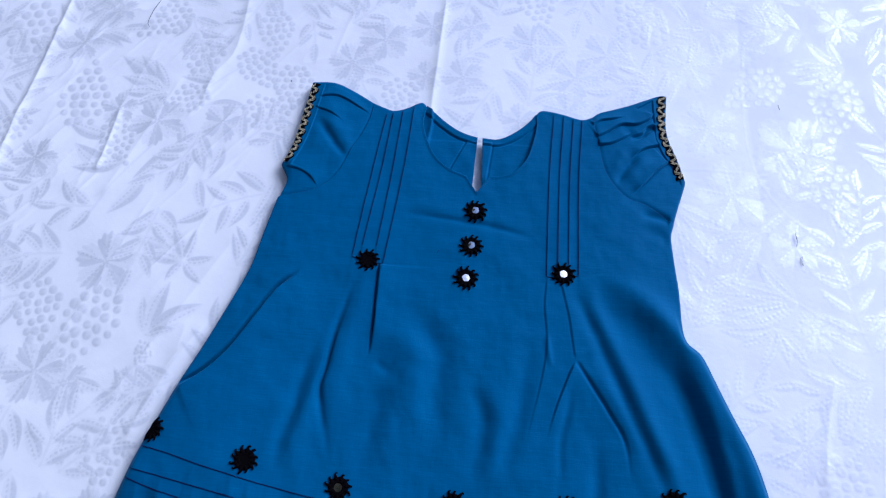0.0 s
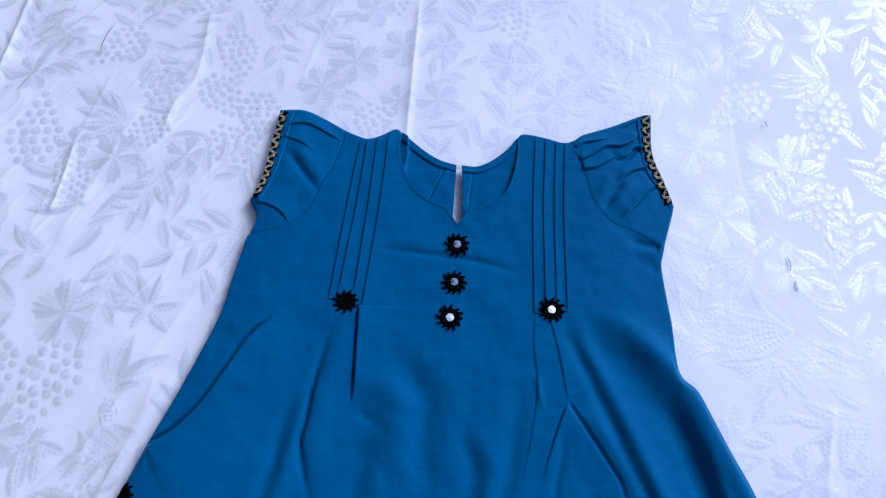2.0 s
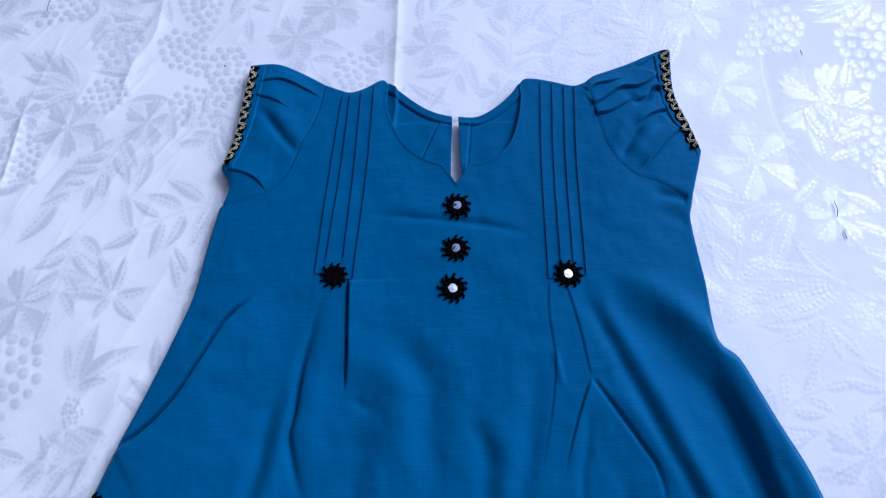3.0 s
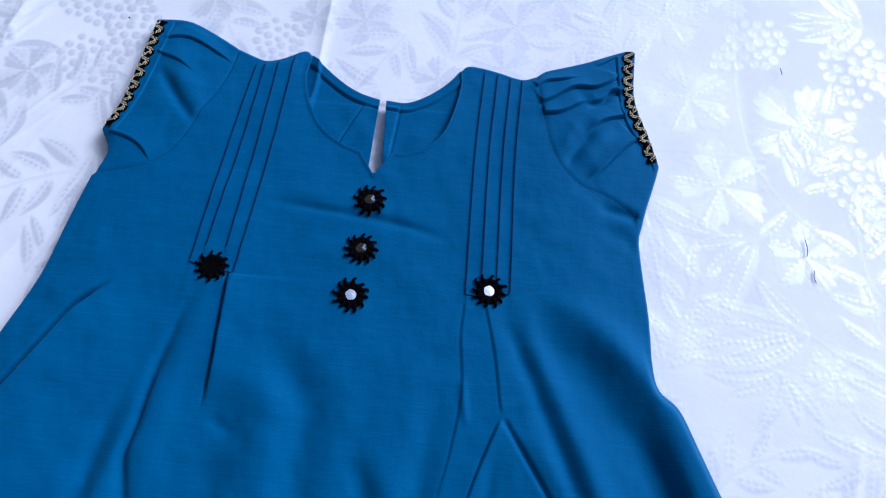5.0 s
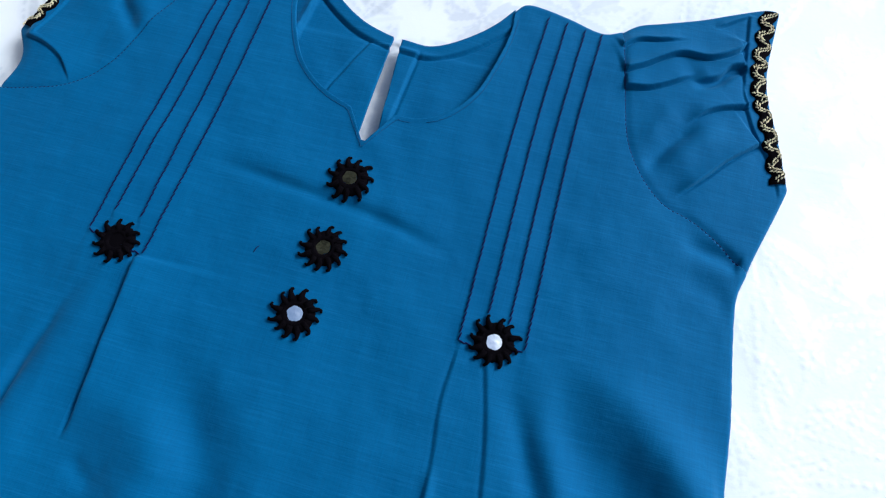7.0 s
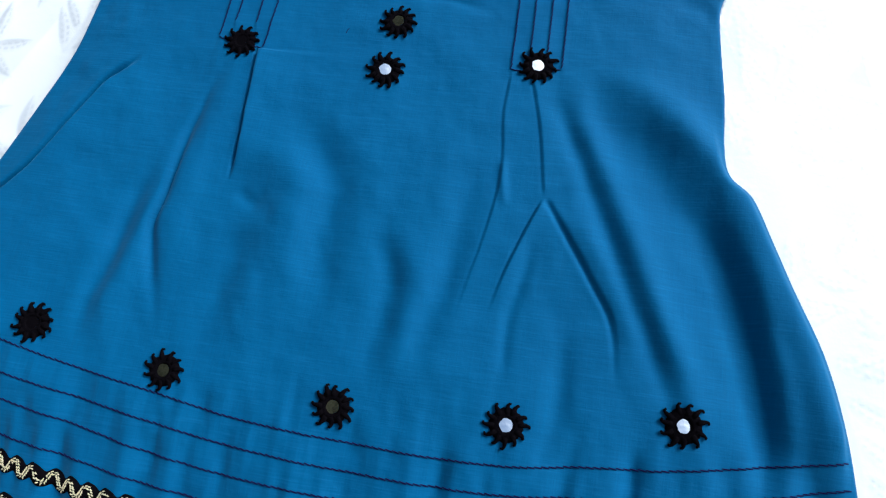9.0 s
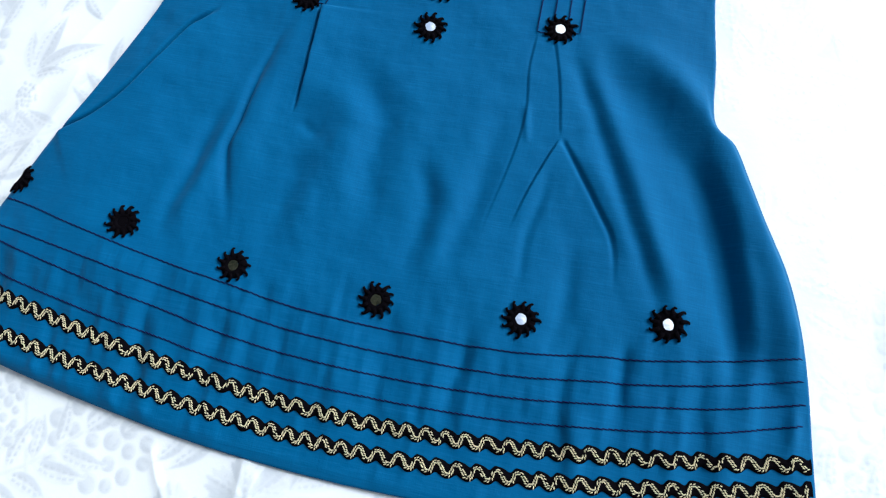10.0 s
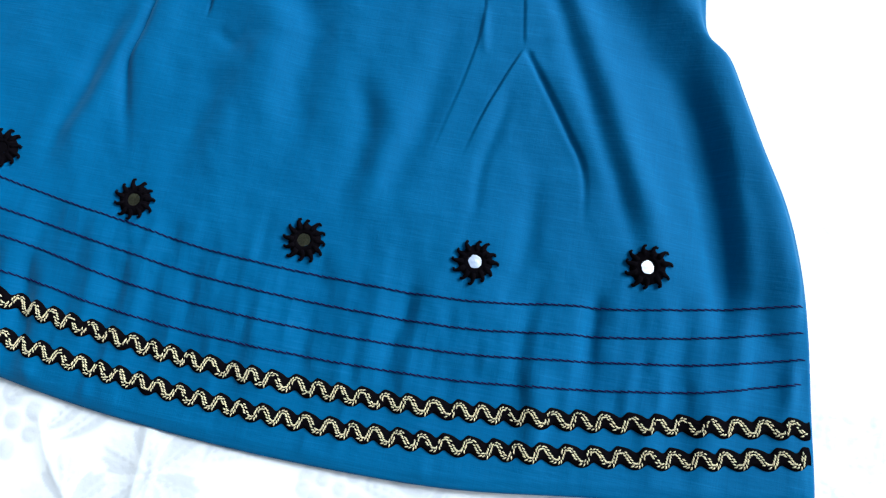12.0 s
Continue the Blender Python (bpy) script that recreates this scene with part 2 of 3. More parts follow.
# folds: kind, line, height, width, offset, and the stretch of the line where the fold fades in and out
FOLDS = [
    # creases at the side of the skirt and the released tucks
    ("bump", mm("-140,-14 -159,-32 -174,-60 -188,-85 -206,-106 -226,-121"), -8.5, 1.6, 0, 0.2, 0.05),
    ("step", mm("-140,-14 -159,-32 -174,-60 -188,-85 -206,-106 -226,-121"), 2.6, 16.0, 0, 0.2, 0.05),
    ("bump", mm("-72,-3 -71,-35 -70,-60 -71,-84"), -3.4, 1.0, -1, 0.03, 0.35),
    ("step", mm("-72,-3 -71,-35 -70,-60 -71,-84"), 3.4, 16.0, 0, 0.03, 0.35),
    ("bump", mm("-88,-8 -96,-45 -100,-65 -102,-95 -105,-111 -100,-132 -94,-149 -87,-169"), -2.7, 3.2, -2, 0.4, 0.4),
    ("bump", mm("-88,-8 -96,-45 -100,-65 -102,-95 -105,-111 -100,-132 -94,-149 -87,-169"), 2.2, 9.0, 9, 0.3, 0.4),
    ("step", mm("-97,-55 -100,-75 -103,-100 -105,-111 -103,-124"), 1.9, 9.0, 0, 0.4, 0.4),
    ("bump", mm("-112,-66 -122,-104 -126,-132 -131,-157 -130,-190"), -2.8, 6.0, 0, 0.4, 0.4),
    ("bump", mm("-112,-66 -122,-104 -126,-132 -131,-157 -130,-190"), 1.9, 7.0, 12, 0.4, 0.4),
    ("bump", mm("-66,-84 -58,-92 -48,-92"), -1.1, 4.0, 0, 0.3, 0.4),
    # the pleat under the mirror patch and its fork
    ("step", mm("70,-5 69,-28 72,-59 69,-89 63,-119 57,-150"), 0.8, 8.0, 0, 0.05, 0.5),
    ("bump", mm("71,-50 73,-64 76,-81"), 1.1, 2.2, 0, 0.3, 0.3),
    ("step", mm("81,-5 89,-36 95,-72"), 0.9, 16.0, 0, 0.05, 0.10),
    ("step", mm("95,-72 88,-90 80,-114 74,-138"), 1.7, 11.0, 0, 0.1, 0.6),
    ("bump", mm("92,-81 90,-110 85,-133 85,-157 82,-178"), -1.4, 3.5, 0, 0.4, 0.4),
    ("bump", mm("95,-72 107,-90 123,-114 133,-132 138,-165"), -1.8, 1.6, 0, 0.05, 0.5),
    ("bump", mm("95,-72 107,-90 123,-114 133,-132 138,-165"), 2.6, 8.0, 9, 0.3, 0.4),
    # long folds that fan out over the hip
    ("bump", mm("91,-4 114,-51 128,-82 142,-114 154,-138 168,-170 172,-200"), -2.2, 5.0, -3, 0.2, 0.4),
    ("bump", mm("91,-4 114,-51 128,-82 142,-114 154,-138 168,-170 172,-200"), 2.8, 7.0, 7, 0.2, 0.4),
    ("bump", mm("97,-2 143,-29 178,-70 201,-117 216,-157 226,-200"), -3.6, 12.0, -14, 0.3, 0.15),
    ("bump", mm("97,-2 143,-29 178,-70 201,-117 216,-157 226,-200"), 8.2, 12.0, 12, 0.3, 0.15),
    ("bump", mm("169,-64 188,-102 199,-140 207,-180 210,-235"), -4.3, 6.0, -3, 0.3, 0.45),
    ("bump", mm("169,-64 188,-102 199,-140 207,-180 210,-235"), 2.9, 6.0, 8, 0.3, 0.45),
    ("bump", mm("122,-48 138,-90 158,-135 180,-195"), 2.5, 10.0, 3, 0.4, 0.4),
    # drag line over the chest
    ("bump", mm("-67,47 -43,46 -16,43 17,40 44,34 62,29"), -1.4, 3.0, 0, 0.3, 0.3),
    ("bump", mm("-67,47 -43,46 -16,43 17,40 44,34 62,29"), 0.7, 7.0, 8, 0.3, 0.3),
    # soft folds over the front of the skirt
    ("bump", mm("-52,-30 -28,-57 -14,-78 -15,-106 -10,-129 -4,-160"), -3.1, 10.0, 0, 0.35, 0.4),
    ("bump", mm("-52,-30 -28,-57 -14,-78 -15,-106 -10,-129 -4,-160"), 2.4, 12.5, -18, 0.35, 0.4),
    ("bump", mm("14,-85 18,-105 24,-124 23,-147 16,-175"), -2.8, 7.5, 0, 0.4, 0.4),
    ("bump", mm("14,-85 18,-105 24,-124 23,-147 16,-175"), 1.9, 10.0, 14, 0.4, 0.4),
    ("bump", mm("50,-40 56,-80 52,-115 44,-150 44,-190"), -2.5, 7.5, 0, 0.5, 0.4),
    ("bump", mm("-40,-60 -36,-90 -46,-140 -44,-190"), 1.9, 13.8, 0, 0.5, 0.4),
    ("bump", mm("-66,-100 -62,-130 -70,-175"), -1.6, 8.8, 2, 0.4, 0.5),
    ("bump", mm("104,-115 112,-150 110,-215"), -2.1, 6.2, 0, 0.5, 0.4),
    ("bump", mm("-150,-80 -172,-130 -180,-200"), 1.5, 17.5, 0, 0.5, 0.3),
    # short puckers above the hem
    ("bump", mm("150,-168 149,-215 152,-268"), -2.8, 5.0, 0, 0.4, 0.2),
    ("bump", mm("186,-165 190,-205 188,-262"), -2.8, 6.0, 0, 0.4, 0.2),
    ("bump", mm("220,-170 226,-205 226,-258"), -3.1, 7.0, 0, 0.4, 0.2),
    ("bump", mm("122,-175 118,-225 124,-272"), -2.6, 5.0, 0, 0.3, 0.2),
    ("bump", mm("66,-190 60,-230 66,-282"), -2.5, 6.0, 0, 0.3, 0.2),
    ("bump", mm("24,-195 30,-230 26,-282"), -1.9, 6.0, 0, 0.3, 0.2),
    ("bump", mm("-40,-195 -46,-230 -40,-280"), -2.1, 6.0, 0, 0.3, 0.2),
    ("bump", mm("-84,-200 -80,-235 -86,-276"), -1.9, 6.0, 0, 0.3, 0.2),
    ("bump", mm("-118,-185 -125,-220 -120,-270"), -2.1, 6.0, 0, 0.3, 0.2),
    # gathers of the sleeves, from the armhole and from the cuff
    ("step", mm("106,149 113,155 124,157 136,161"), 2.2, 5.0, 0, 0.03, 0.4),
    ("step", mm("109,136 117,141 126,148 134,152 146,152 157,159 161,166"), 3.1, 6.0, 0, 0.03, 0.06),
    ("step", mm("111,128 122,130 132,136 141,143"), 3.0, 6.0, 0, 0.03, 0.3),
    ("step", mm("139,138 150,143 155,150 162,153"), 2.7, 6.0, 0, 0.3, 0.04),
    ("bump", mm("139,135 150,140 156,147 163,151"), -2.7, 2.2, 0, 0.3, 0.1),
    ("step", mm("139,115 148,124 157,129 166,132"), 3.1, 7.0, 0, 0.4, 0.03),
    ("step", mm("140,80 152,93 160,103 173,115"), 3.1, 9.0, 0, 0.3, 0.03),
    ("bump", mm("126,87 136,105 147,118"), -2.0, 3.0, 0, 0.3, 0.3),
    ("bump", mm("120,96 130,113 141,126"), 1.6, 5.0, 0, 0.4, 0.4),
    ("bump", mm("132,88 144,103 158,121"), 1.5, 5.0, 0, 0.4, 0.4),
    ("step", mm("146,170 155,177 161,181"), 2.0, 4.0, 0, 0.3, 0.05),
    ("bump", mm("146,62 163,60 174,57"), -2.7, 4.0, 0, 0.5, 0.1),
    ("bump", mm("142,50 158,46 174,36"), -1.4, 6.0, 0, 0.5, 0.2),
    ("step", mm("-155,163 -135,165 -112,154 -101,147"), 1.8, 9.6, 0, 0.15, 0.3),
    ("step", mm("-156,152 -140,146 -124,136"), 1.4, 8.4, 0, 0.1, 0.5),
    ("bump", mm("-152,141 -138,122 -124,105 -114,96"), -2.0, 3.8, 0, 0.3, 0.3),
    ("bump", mm("-152,141 -138,122 -124,105 -114,96"), 1.5, 6.0, 8, 0.3, 0.4),
    ("step", mm("-172,86 -158,83 -147,77 -138,66"), 1.7, 8.4, 0, 0.1, 0.3),
    ("bump", mm("-140,138 -124,128 -112,120"), 0.8, 6.0, 0, 0.4, 0.4),
    # raised band edges at the cuffs and under the yoke tucks
    ("step", mm("161,182 163,142 168,125 174,115 181,105 185,92"), 1.0, 6, 0, 0.02, 0.02),
    ("step", mm("-149,178 -153,140 -158,112 -166,86"), -0.8, 6, 0, 0.02, 0.02),
]
TUCKS_L = [mm(t) for t in ("-86,148 -91,90 -97.5,2", "-80,149 -83,90 -90,11", "-71,152 -73,90 -77.5,11", "-61,157 -63,90 -70,-3")]
TUCKS_R = [mm(t) for t in ("70,157 68,90 69,-3", "79,156 77,90 78,9", "88,154 86,90 87,9", "96,154 94,90 95.5,0")]


def dress_height(p, d):
    """Height of the outer cloth of the dress over the table, in metres."""
    x, y = p[:, 0], p[:, 1]
    d = np.maximum(d, 0.0)
    left = smooth(-0.02, -0.22, y) * smooth(-0.05, -0.23, x)
    r = 0.0022 + 0.008 * left
    u = np.clip(d / r, 0, 1)
    z = 0.0012 + (0.0047 + 0.0016 * smooth(-0.1, -0.17, x) + 0.006 * left) * np.sqrt(np.clip(1 - (1 - u) ** 2, 0, 1)) + 0.0032 * (1 - np.exp(-d / 0.03))
    up = y + 0.289 - 0.033 * (x / 0.25) ** 2
    z = 0.0012 + (z - 0.0012) * (0.35 + 0.65 * smooth(0.0, 0.09, up)) + 0.0012 * smooth(0.02, 0.13, up) * smooth(0.02, -0.12, y) * smooth(0.0, 0.03, d)
    fade = smooth(0.0, 0.008, d)
    for kind, line, high, wide, off, a, b in FOLDS:
        high, wide, off = high * 0.001, wide * 0.001, off * 0.001
        near = (x > line[:, 0].min() - 0.09) & (x < line[:, 0].max() + 0.09) & (y > line[:, 1].min() - 0.09) & (y < line[:, 1].max() + 0.09)
        s, t, c = to_line(p[near], spline(line, 6))
        gone = np.hypot(*(p[near] - c).T)
        s = np.where(gone > 1e-9, s, 0)
        ends = smooth(0, max(a, 0.01), t) * smooth(0, max(b, 0.01), 1 - t)
        if kind == "bump":
            f = np.exp(-((s - off) / wide) ** 2)
        else:
            f = np.where(s > 0, np.exp(-s / wide), np.exp(-(s / 0.0008) ** 2)) - 0.5 * np.exp(-((s + 0.0010) / 0.0007) ** 2)
        z[near] += high * f * ends * fade[near]
    for line in TUCKS_L + TUCKS_R:
        near = (np.abs(x - line[:, 0].mean()) < 0.04) & (y > -0.02) & (y < 0.17)
        s = to_line(p[near], spline(line, 4))[0]
        z[near] += 0.00045 * np.where(s > 0, np.exp(-s / 0.005), np.exp(-(s / 0.0008) ** 2)) * fade[near]
    skirt = smooth(-0.16, -0.22, y)
    z += fade * (0.0010 * soft_noise(x + 0.15 * y, y, 0.035, 3) + 0.0004 * soft_noise(x, y, 0.012, 4) + 0.00016 * soft_noise(x, 0.6 * y, 0.0055, 7))
    z += fade * skirt * (0.0017 * soft_noise(x, y * 0.25, 0.011, 5) + 0.0007 * soft_noise(x, y * 0.3, 0.005, 6))
    low = 0.0018 * smooth(0.0, 0.006, d) + 0.0012
    z = np.where(z < low + 0.002, low + 0.002 * np.exp(np.minimum((z - low - 0.002) / 0.002, 0)), z)
    z += 0.0005 * np.exp(-(to_line(p, NECK)[0] / 0.0016) ** 2)
    return z


# the heights, the distance from the outline and the inside of it, worked out once on a fine grid
GX, GY = np.arange(-0.285, 0.285, 0.00125), np.arange(-0.315, 0.215, 0.00125)
GRID = np.column_stack([g.ravel() for g in np.meshgrid(GX, GY)])
GRID_IN = inside(GRID, SILHOUETTE)
GRID_D = np.abs(to_line(GRID, SILHOUETTE, True)[0]) * np.where(GRID_IN, 1, -1)


def lookup(table, p):
    t = table.reshape(len(GY), len(GX))
    u = np.clip((p[:, 0] - GX[0]) / 0.00125, 0, len(GX) - 1.001)
    v = np.clip((p[:, 1] - GY[0]) / 0.00125, 0, len(GY) - 1.001)
    i, j = u.astype(int), v.astype(int)
    fu, fv = u - i, v - j
    return (t[j, i] * (1 - fu) + t[j, i + 1] * fu) * (1 - fv) + (t[j + 1, i] * (1 - fu) + t[j + 1, i + 1] * fu) * fv


GRID_Z = dress_height(GRID, GRID_D)


def heights(points):
    return lookup(GRID_Z, np.asarray(points, float).reshape(-1, 2))


def depth(points):
    return lookup(GRID_D, np.asarray(points, float).reshape(-1, 2))


# ---- meshes ----
def mesh(name, verts, faces, material_, flat=False):
    me = bpy.data.meshes.new(name)
    me.from_pydata([tuple(v) for v in verts], [], faces)
    me.materials.append(material_)
    if not flat:
        me.shade_smooth()
    me.update()
    return me


def part(name, me, parent, label="", at=(0, 0, 0)):
    ob = new(name, me)
    ob.parent, ob.location = parent, at
    return tagged(ob, label=label)


def sheet(name, poly, high, step, material_, rim=0.0015, clip=None):
    """A cloth cut out along a closed outline, draped over the heights, its edge turned down."""
    lo, hi = poly.min(0) - step, poly.max(0) + step
    xs, ys = np.arange(lo[0], hi[0], step), np.arange(lo[1], hi[1], step)
    gx, gy = np.meshgrid(xs, ys)
    p = np.column_stack([gx.ravel(), gy.ravel()])
    ins = inside(p, poly)
    idx = np.arange(len(p)).reshape(gx.shape)
    quads = np.stack([idx[:-1, :-1], idx[:-1, 1:], idx[1:, 1:], idx[1:, :-1]], -1).reshape(-1, 4)
    quads = quads[ins[quads].any(1)]
    used = np.unique(quads)
    out = used[~ins[used]]
    p[out] = to_line(p[out], poly, True)[2]
    back = np.full(len(p), -1)
    back[used] = np.arange(len(used))
    quads, p = back[quads], p[used]
    z = high(p)
    v = np.column_stack([p, z])
    edges = np.concatenate([quads[:, [0, 1]], quads[:, [1, 2]], quads[:, [2, 3]], quads[:, [3, 0]]])
    key = np.sort(edges, 1)
    _, first, count = np.unique(key[:, 0] * len(p) + key[:, 1], return_index=True, return_counts=True)
    rim_edges = edges[first[count == 1]]
    ring = np.unique(rim_edges)
    low = np.full(len(p), -1)
    low[ring] = len(p) + np.arange(len(ring))
    vr = v[ring].copy()
    vr[:, 2] = np.maximum(vr[:, 2] - rim, 0.0004)
    faces = quads.tolist() + [[b, a, low[a], low[b]] for a, b in rim_edges.tolist()]
    return mesh(name, np.vstack([v, vr]), faces, material_)


def tube(line, radii, sides=6, knob=None):
    """Vertices and faces of a tube along 3D points."""
    line = np.asarray(line, float)
    t = np.gradient(line, axis=0)
    t /= np.linalg.norm(t, axis=1)[:, None] + 1e-12
    up = np.array([0, 0, 1.0])
    v, f = [], []
    for i, (c, d, r) in enumerate(zip(line, t, radii)):
        s = np.cross(d, up)
        s /= np.linalg.norm(s) + 1e-9
        n = np.cross(s, d)
        for k in range(sides):
            a = 2 * math.pi * k / sides
            v.append(c + r * (math.cos(a) * s + math.sin(a) * n))
    for i in range(len(line) - 1):
        for k in range(sides):
            a, b = i * sides + k, i * sides + (k + 1) % sides
            f.append([a, b, b + sides, a + sides])
    f.append(list(range(sides))[::-1])
    f.append([len(v) - sides + k for k in range(sides)])
    return v, f


def joined(pieces):
    v, f = [], []
    for pv, pf in pieces:
        n = len(v)
        v.extend(pv)
        f.extend([[i + n for i in q] for q in pf])
    return v, f


def resampled(line, step):
    seg = np.hypot(*np.diff(line, axis=0).T)
    run = np.concatenate([[0], np.cumsum(seg)])
    s = np.arange(0, run[-1], step)
    return np.column_stack([np.interp(s, run, line[:, 0]), np.interp(s, run, line[:, 1])])


def normals(line):
    t = np.gradient(line, axis=0)
    t /= np.hypot(*t.T)[:, None] + 1e-12
    return np.column_stack([-t[:, 1], t[:, 0]])


def rod_mesh(rods, lift, radii, sides):
    """Many short rods of three points each, laid on the cloth."""
    rods = np.array(rods)
    z = heights(rods.reshape(-1, 2)).reshape(-1, 3) + lift
    d = rods[:, 2] - rods[:, 0]
    d /= np.hypot(*d.T)[:, None] + 1e-12
    n = np.column_stack([-d[:, 1], d[:, 0]])
    a = 2 * np.pi * np.arange(sides) / sides
    r = np.array(radii)[None, :, None]
    flat = rods[:, :, None, :] + n[:, None, None, :] * (r * np.cos(a))[..., None]
    high = z[:, :, None] + r * np.sin(a)
    v = np.concatenate([flat, high[..., None]], -1).reshape(-1, 3)
    k = np.arange(sides)
    one = [[i * sides + q, i * sides + (q + 1) % sides, (i + 1) * sides + (q + 1) % sides, (i + 1) * sides + q] for i in (0, 1) for q in k]
    f = (np.array(one)[None] + (np.arange(len(rods)) * 3 * sides)[:, None, None]).reshape(-1, 4)
    return v, f.tolist()


def stitching(name, line, parent, label, length=0.0029, thick=0.00031, slant=0.00036, lift=0.00025, colour=None):
    """A row of short slanting stitches on the cloth."""
    q = resampled(line, length)
    n = normals(q)
    rods = []
    for i in range(len(q) - 1):
        j = random.uniform(-0.0001, 0.0001)
        a = q[i] - (q[i + 1] - q[i]) * 0.04 + n[i] * (slant + j)
        b = q[i] + (q[i + 1] - q[i]) * 1.04 - n[i] * (slant - j)
        rods.append((a, (a + b) / 2, b))
    v, f = rod_mesh(rods, lift + 0.0001 * np.array([-1, 1.2, -1]), (thick * 0.7, thick, thick * 0.7), 5)
    return part(name, mesh(name, v, f, colour or NAVY), parent, label)


def braid(line, parent, period, wide, label):
    """Black wavy braid with a gold twist that runs from edge to edge of it."""
    q = resampled(line, 0.0006)
    n = normals(q)
    s = np.arange(len(q)) * 0.0006
    warp = s + 0.0012 * np.interp(s, np.linspace(0, s[-1], 30), np.random.RandomState(len(q)).uniform(-1, 1, 30))
    each = np.linspace(period[0], period[1], len(s))
    ph = 2 * np.pi * (np.cumsum(0.0006 / each) + (warp - s) / each)
    ph = ph + 0.35 * np.sin(ph)
    mid = q + n * (wide * 0.13 * np.sin(ph))[:, None]
    half = wide * (0.45 + 0.03 * np.sin(2 * ph + 1.0))
    rows = []
    for k, h in ((-1, -0.0006), (-0.92, 0.0006), (-0.45, 0.0011), (0, 0.0012), (0.45, 0.0011), (0.92, 0.0006), (1, -0.0006)):
        p = mid + n * (half * k)[:, None]
        rows.append(np.column_stack([p, heights(p) + h + 0.00012 * np.sin(s / 0.0011 * 2 * np.pi + 5 * k)]))
    v = np.concatenate(rows)
    m, rn = len(q), len(rows)
    f = [[r * m + i, r * m + i + 1, (r + 1) * m + i + 1, (r + 1) * m + i] for r in range(rn - 1) for i in range(m - 1)]
    band = part("braid", mesh("braid", v, f, BLACK), parent, label)
    wave = np.clip(1.5 * np.sin(ph), -1, 1) * wide * 0.29
    g = q + n * wave[:, None]
    g = resampled(g, 0.00125)
    gn = normals(g)
    rods = []
    for i in range(len(g) - 2):
        for side in (-1, 1):
            if random.random() < 0.10:
                continue
            t = g[i + 1] - g[i]
            c = g[i] + gn[i] * side * 0.00062
            c = c + t * (0.25 * side + random.uniform(-0.22, 0.22)) + gn[i] * random.uniform(-0.00012, 0.00012)
            a = c - t * 0.55 - gn[i] * 0.00036
            b = c + t * 0.55 + gn[i] * 0.00036
            rods.append((a, (a + b) / 2, b))
    v, f = rod_mesh(rods, 0.00125 + np.array([-0.0002, 0.00025, -0.0002]), (0.00018, 0.00038, 0.00018), 5)
    part("gold_twist", mesh("gold_twist", v, f, GOLD), band, "pale gold metallic twisted thread")
    return band


def mirror_patch(x, y, parent, seed, turn=0.0, size=0.0105, tilt=(0.0, 0.0), hidden=False):
    """A black crocheted star of hooked points with a small round mirror."""
    rng = random.Random(seed)
    n, v, f = 48, [], []
    rings = ((0.29, 0.0009), (0.31, 0.0017), (0.40, 0.0021), (0.52, 0.0019), (0.66, 0.0014), (0.75, 0.0003), (0.75, -0.0008))
    for k, (r, h) in enumerate(rings):
        for i in range(n):
            a = 2 * math.pi * i / n
            w = 1 + 0.035 * math.sin(16 * a + 2.2 * k + seed) + rng.uniform(-0.02, 0.02)
            v.append((size * r * w * math.cos(a), size * r * w * math.sin(a), h + 0.00028 * math.sin(24 * a + 3 * k) + rng.uniform(-0.0001, 0.0001)))
    for k in range(len(rings) - 1):
        for i in range(n):
            j = (i + 1) % n
            f.append([k * n + i, (k + 1) * n + i, (k + 1) * n + j, k * n + j])
    points = []
    teeth = 12 if seed % 3 else 11
    for k in range(teeth):
        a0 = turn + 2 * math.pi * k / teeth + rng.uniform(-0.07, 0.07)
        long = rng.uniform(0.9, 1.03)
        line = []
        for u, da in ((0.50, 0.0), (0.70, 0.01), (0.82, 0.02), (0.93, 0.04), (1.0, 0.10), (1.0, 0.19)):
            a = a0 - da * rng.uniform(0.8, 1.15)
            line.append((size * u * long * math.cos(a), size * u * long * math.sin(a), 0.0009 + rng.uniform(-0.0001, 0.0002)))
        w = size * rng.uniform(0.9, 1.1)
        points.append(tube(line, [w * q for q in (0.14, 0.13, 0.10, 0.075, 0.068, 0.05)], 7))
    base = heights([(x, y)])[0]

    def draped(v, f):
        v = np.array(v)
        world_xy = v[:, :2] + (x, y)
        v[:, 2] = np.maximum(v[:, 2] + heights(world_xy) - base, 0.0006 - base)
        keep = depth(world_xy) > -0.0006
        return v, [q for q in f if keep[q].all()]

    patch = part("mirror_patch", mesh("mirror_patch", *draped(v, f), BLACK), parent, "black crocheted star with a small round mirror", (x, y, base))
    for pv, pf in points:
        pv, pf = draped(pv, pf)
        if pf:
            part("crochet_point", mesh("crochet_point", pv, pf, BLACK), patch)
    mv, mf = [], []
    r0 = size * (0.33 if hidden else 0.30)
    for k in range(28):
        a = 2 * math.pi * k / 28
        r = r0 * (1 + 0.05 * math.sin(5 * a + seed) + rng.uniform(-0.04, 0.04))
        mx, my = r * math.cos(a), r * math.sin(a)
        mv.append((mx, my, 0.0016 + tilt[0] * mx + tilt[1] * my))
    mv.append((0, 0, 0.0017))
    mf = [[k, (k + 1) % 28, 28] for k in range(28)]
    if hidden:
        part("crochet_centre", mesh("crochet_centre", *draped(mv, mf), BLACK), patch, "closed black crochet centre")
    else:
        part("mirror", mesh("mirror", mv, mf, MIRROR, True), patch, "round silver mirror disc")
    return patch


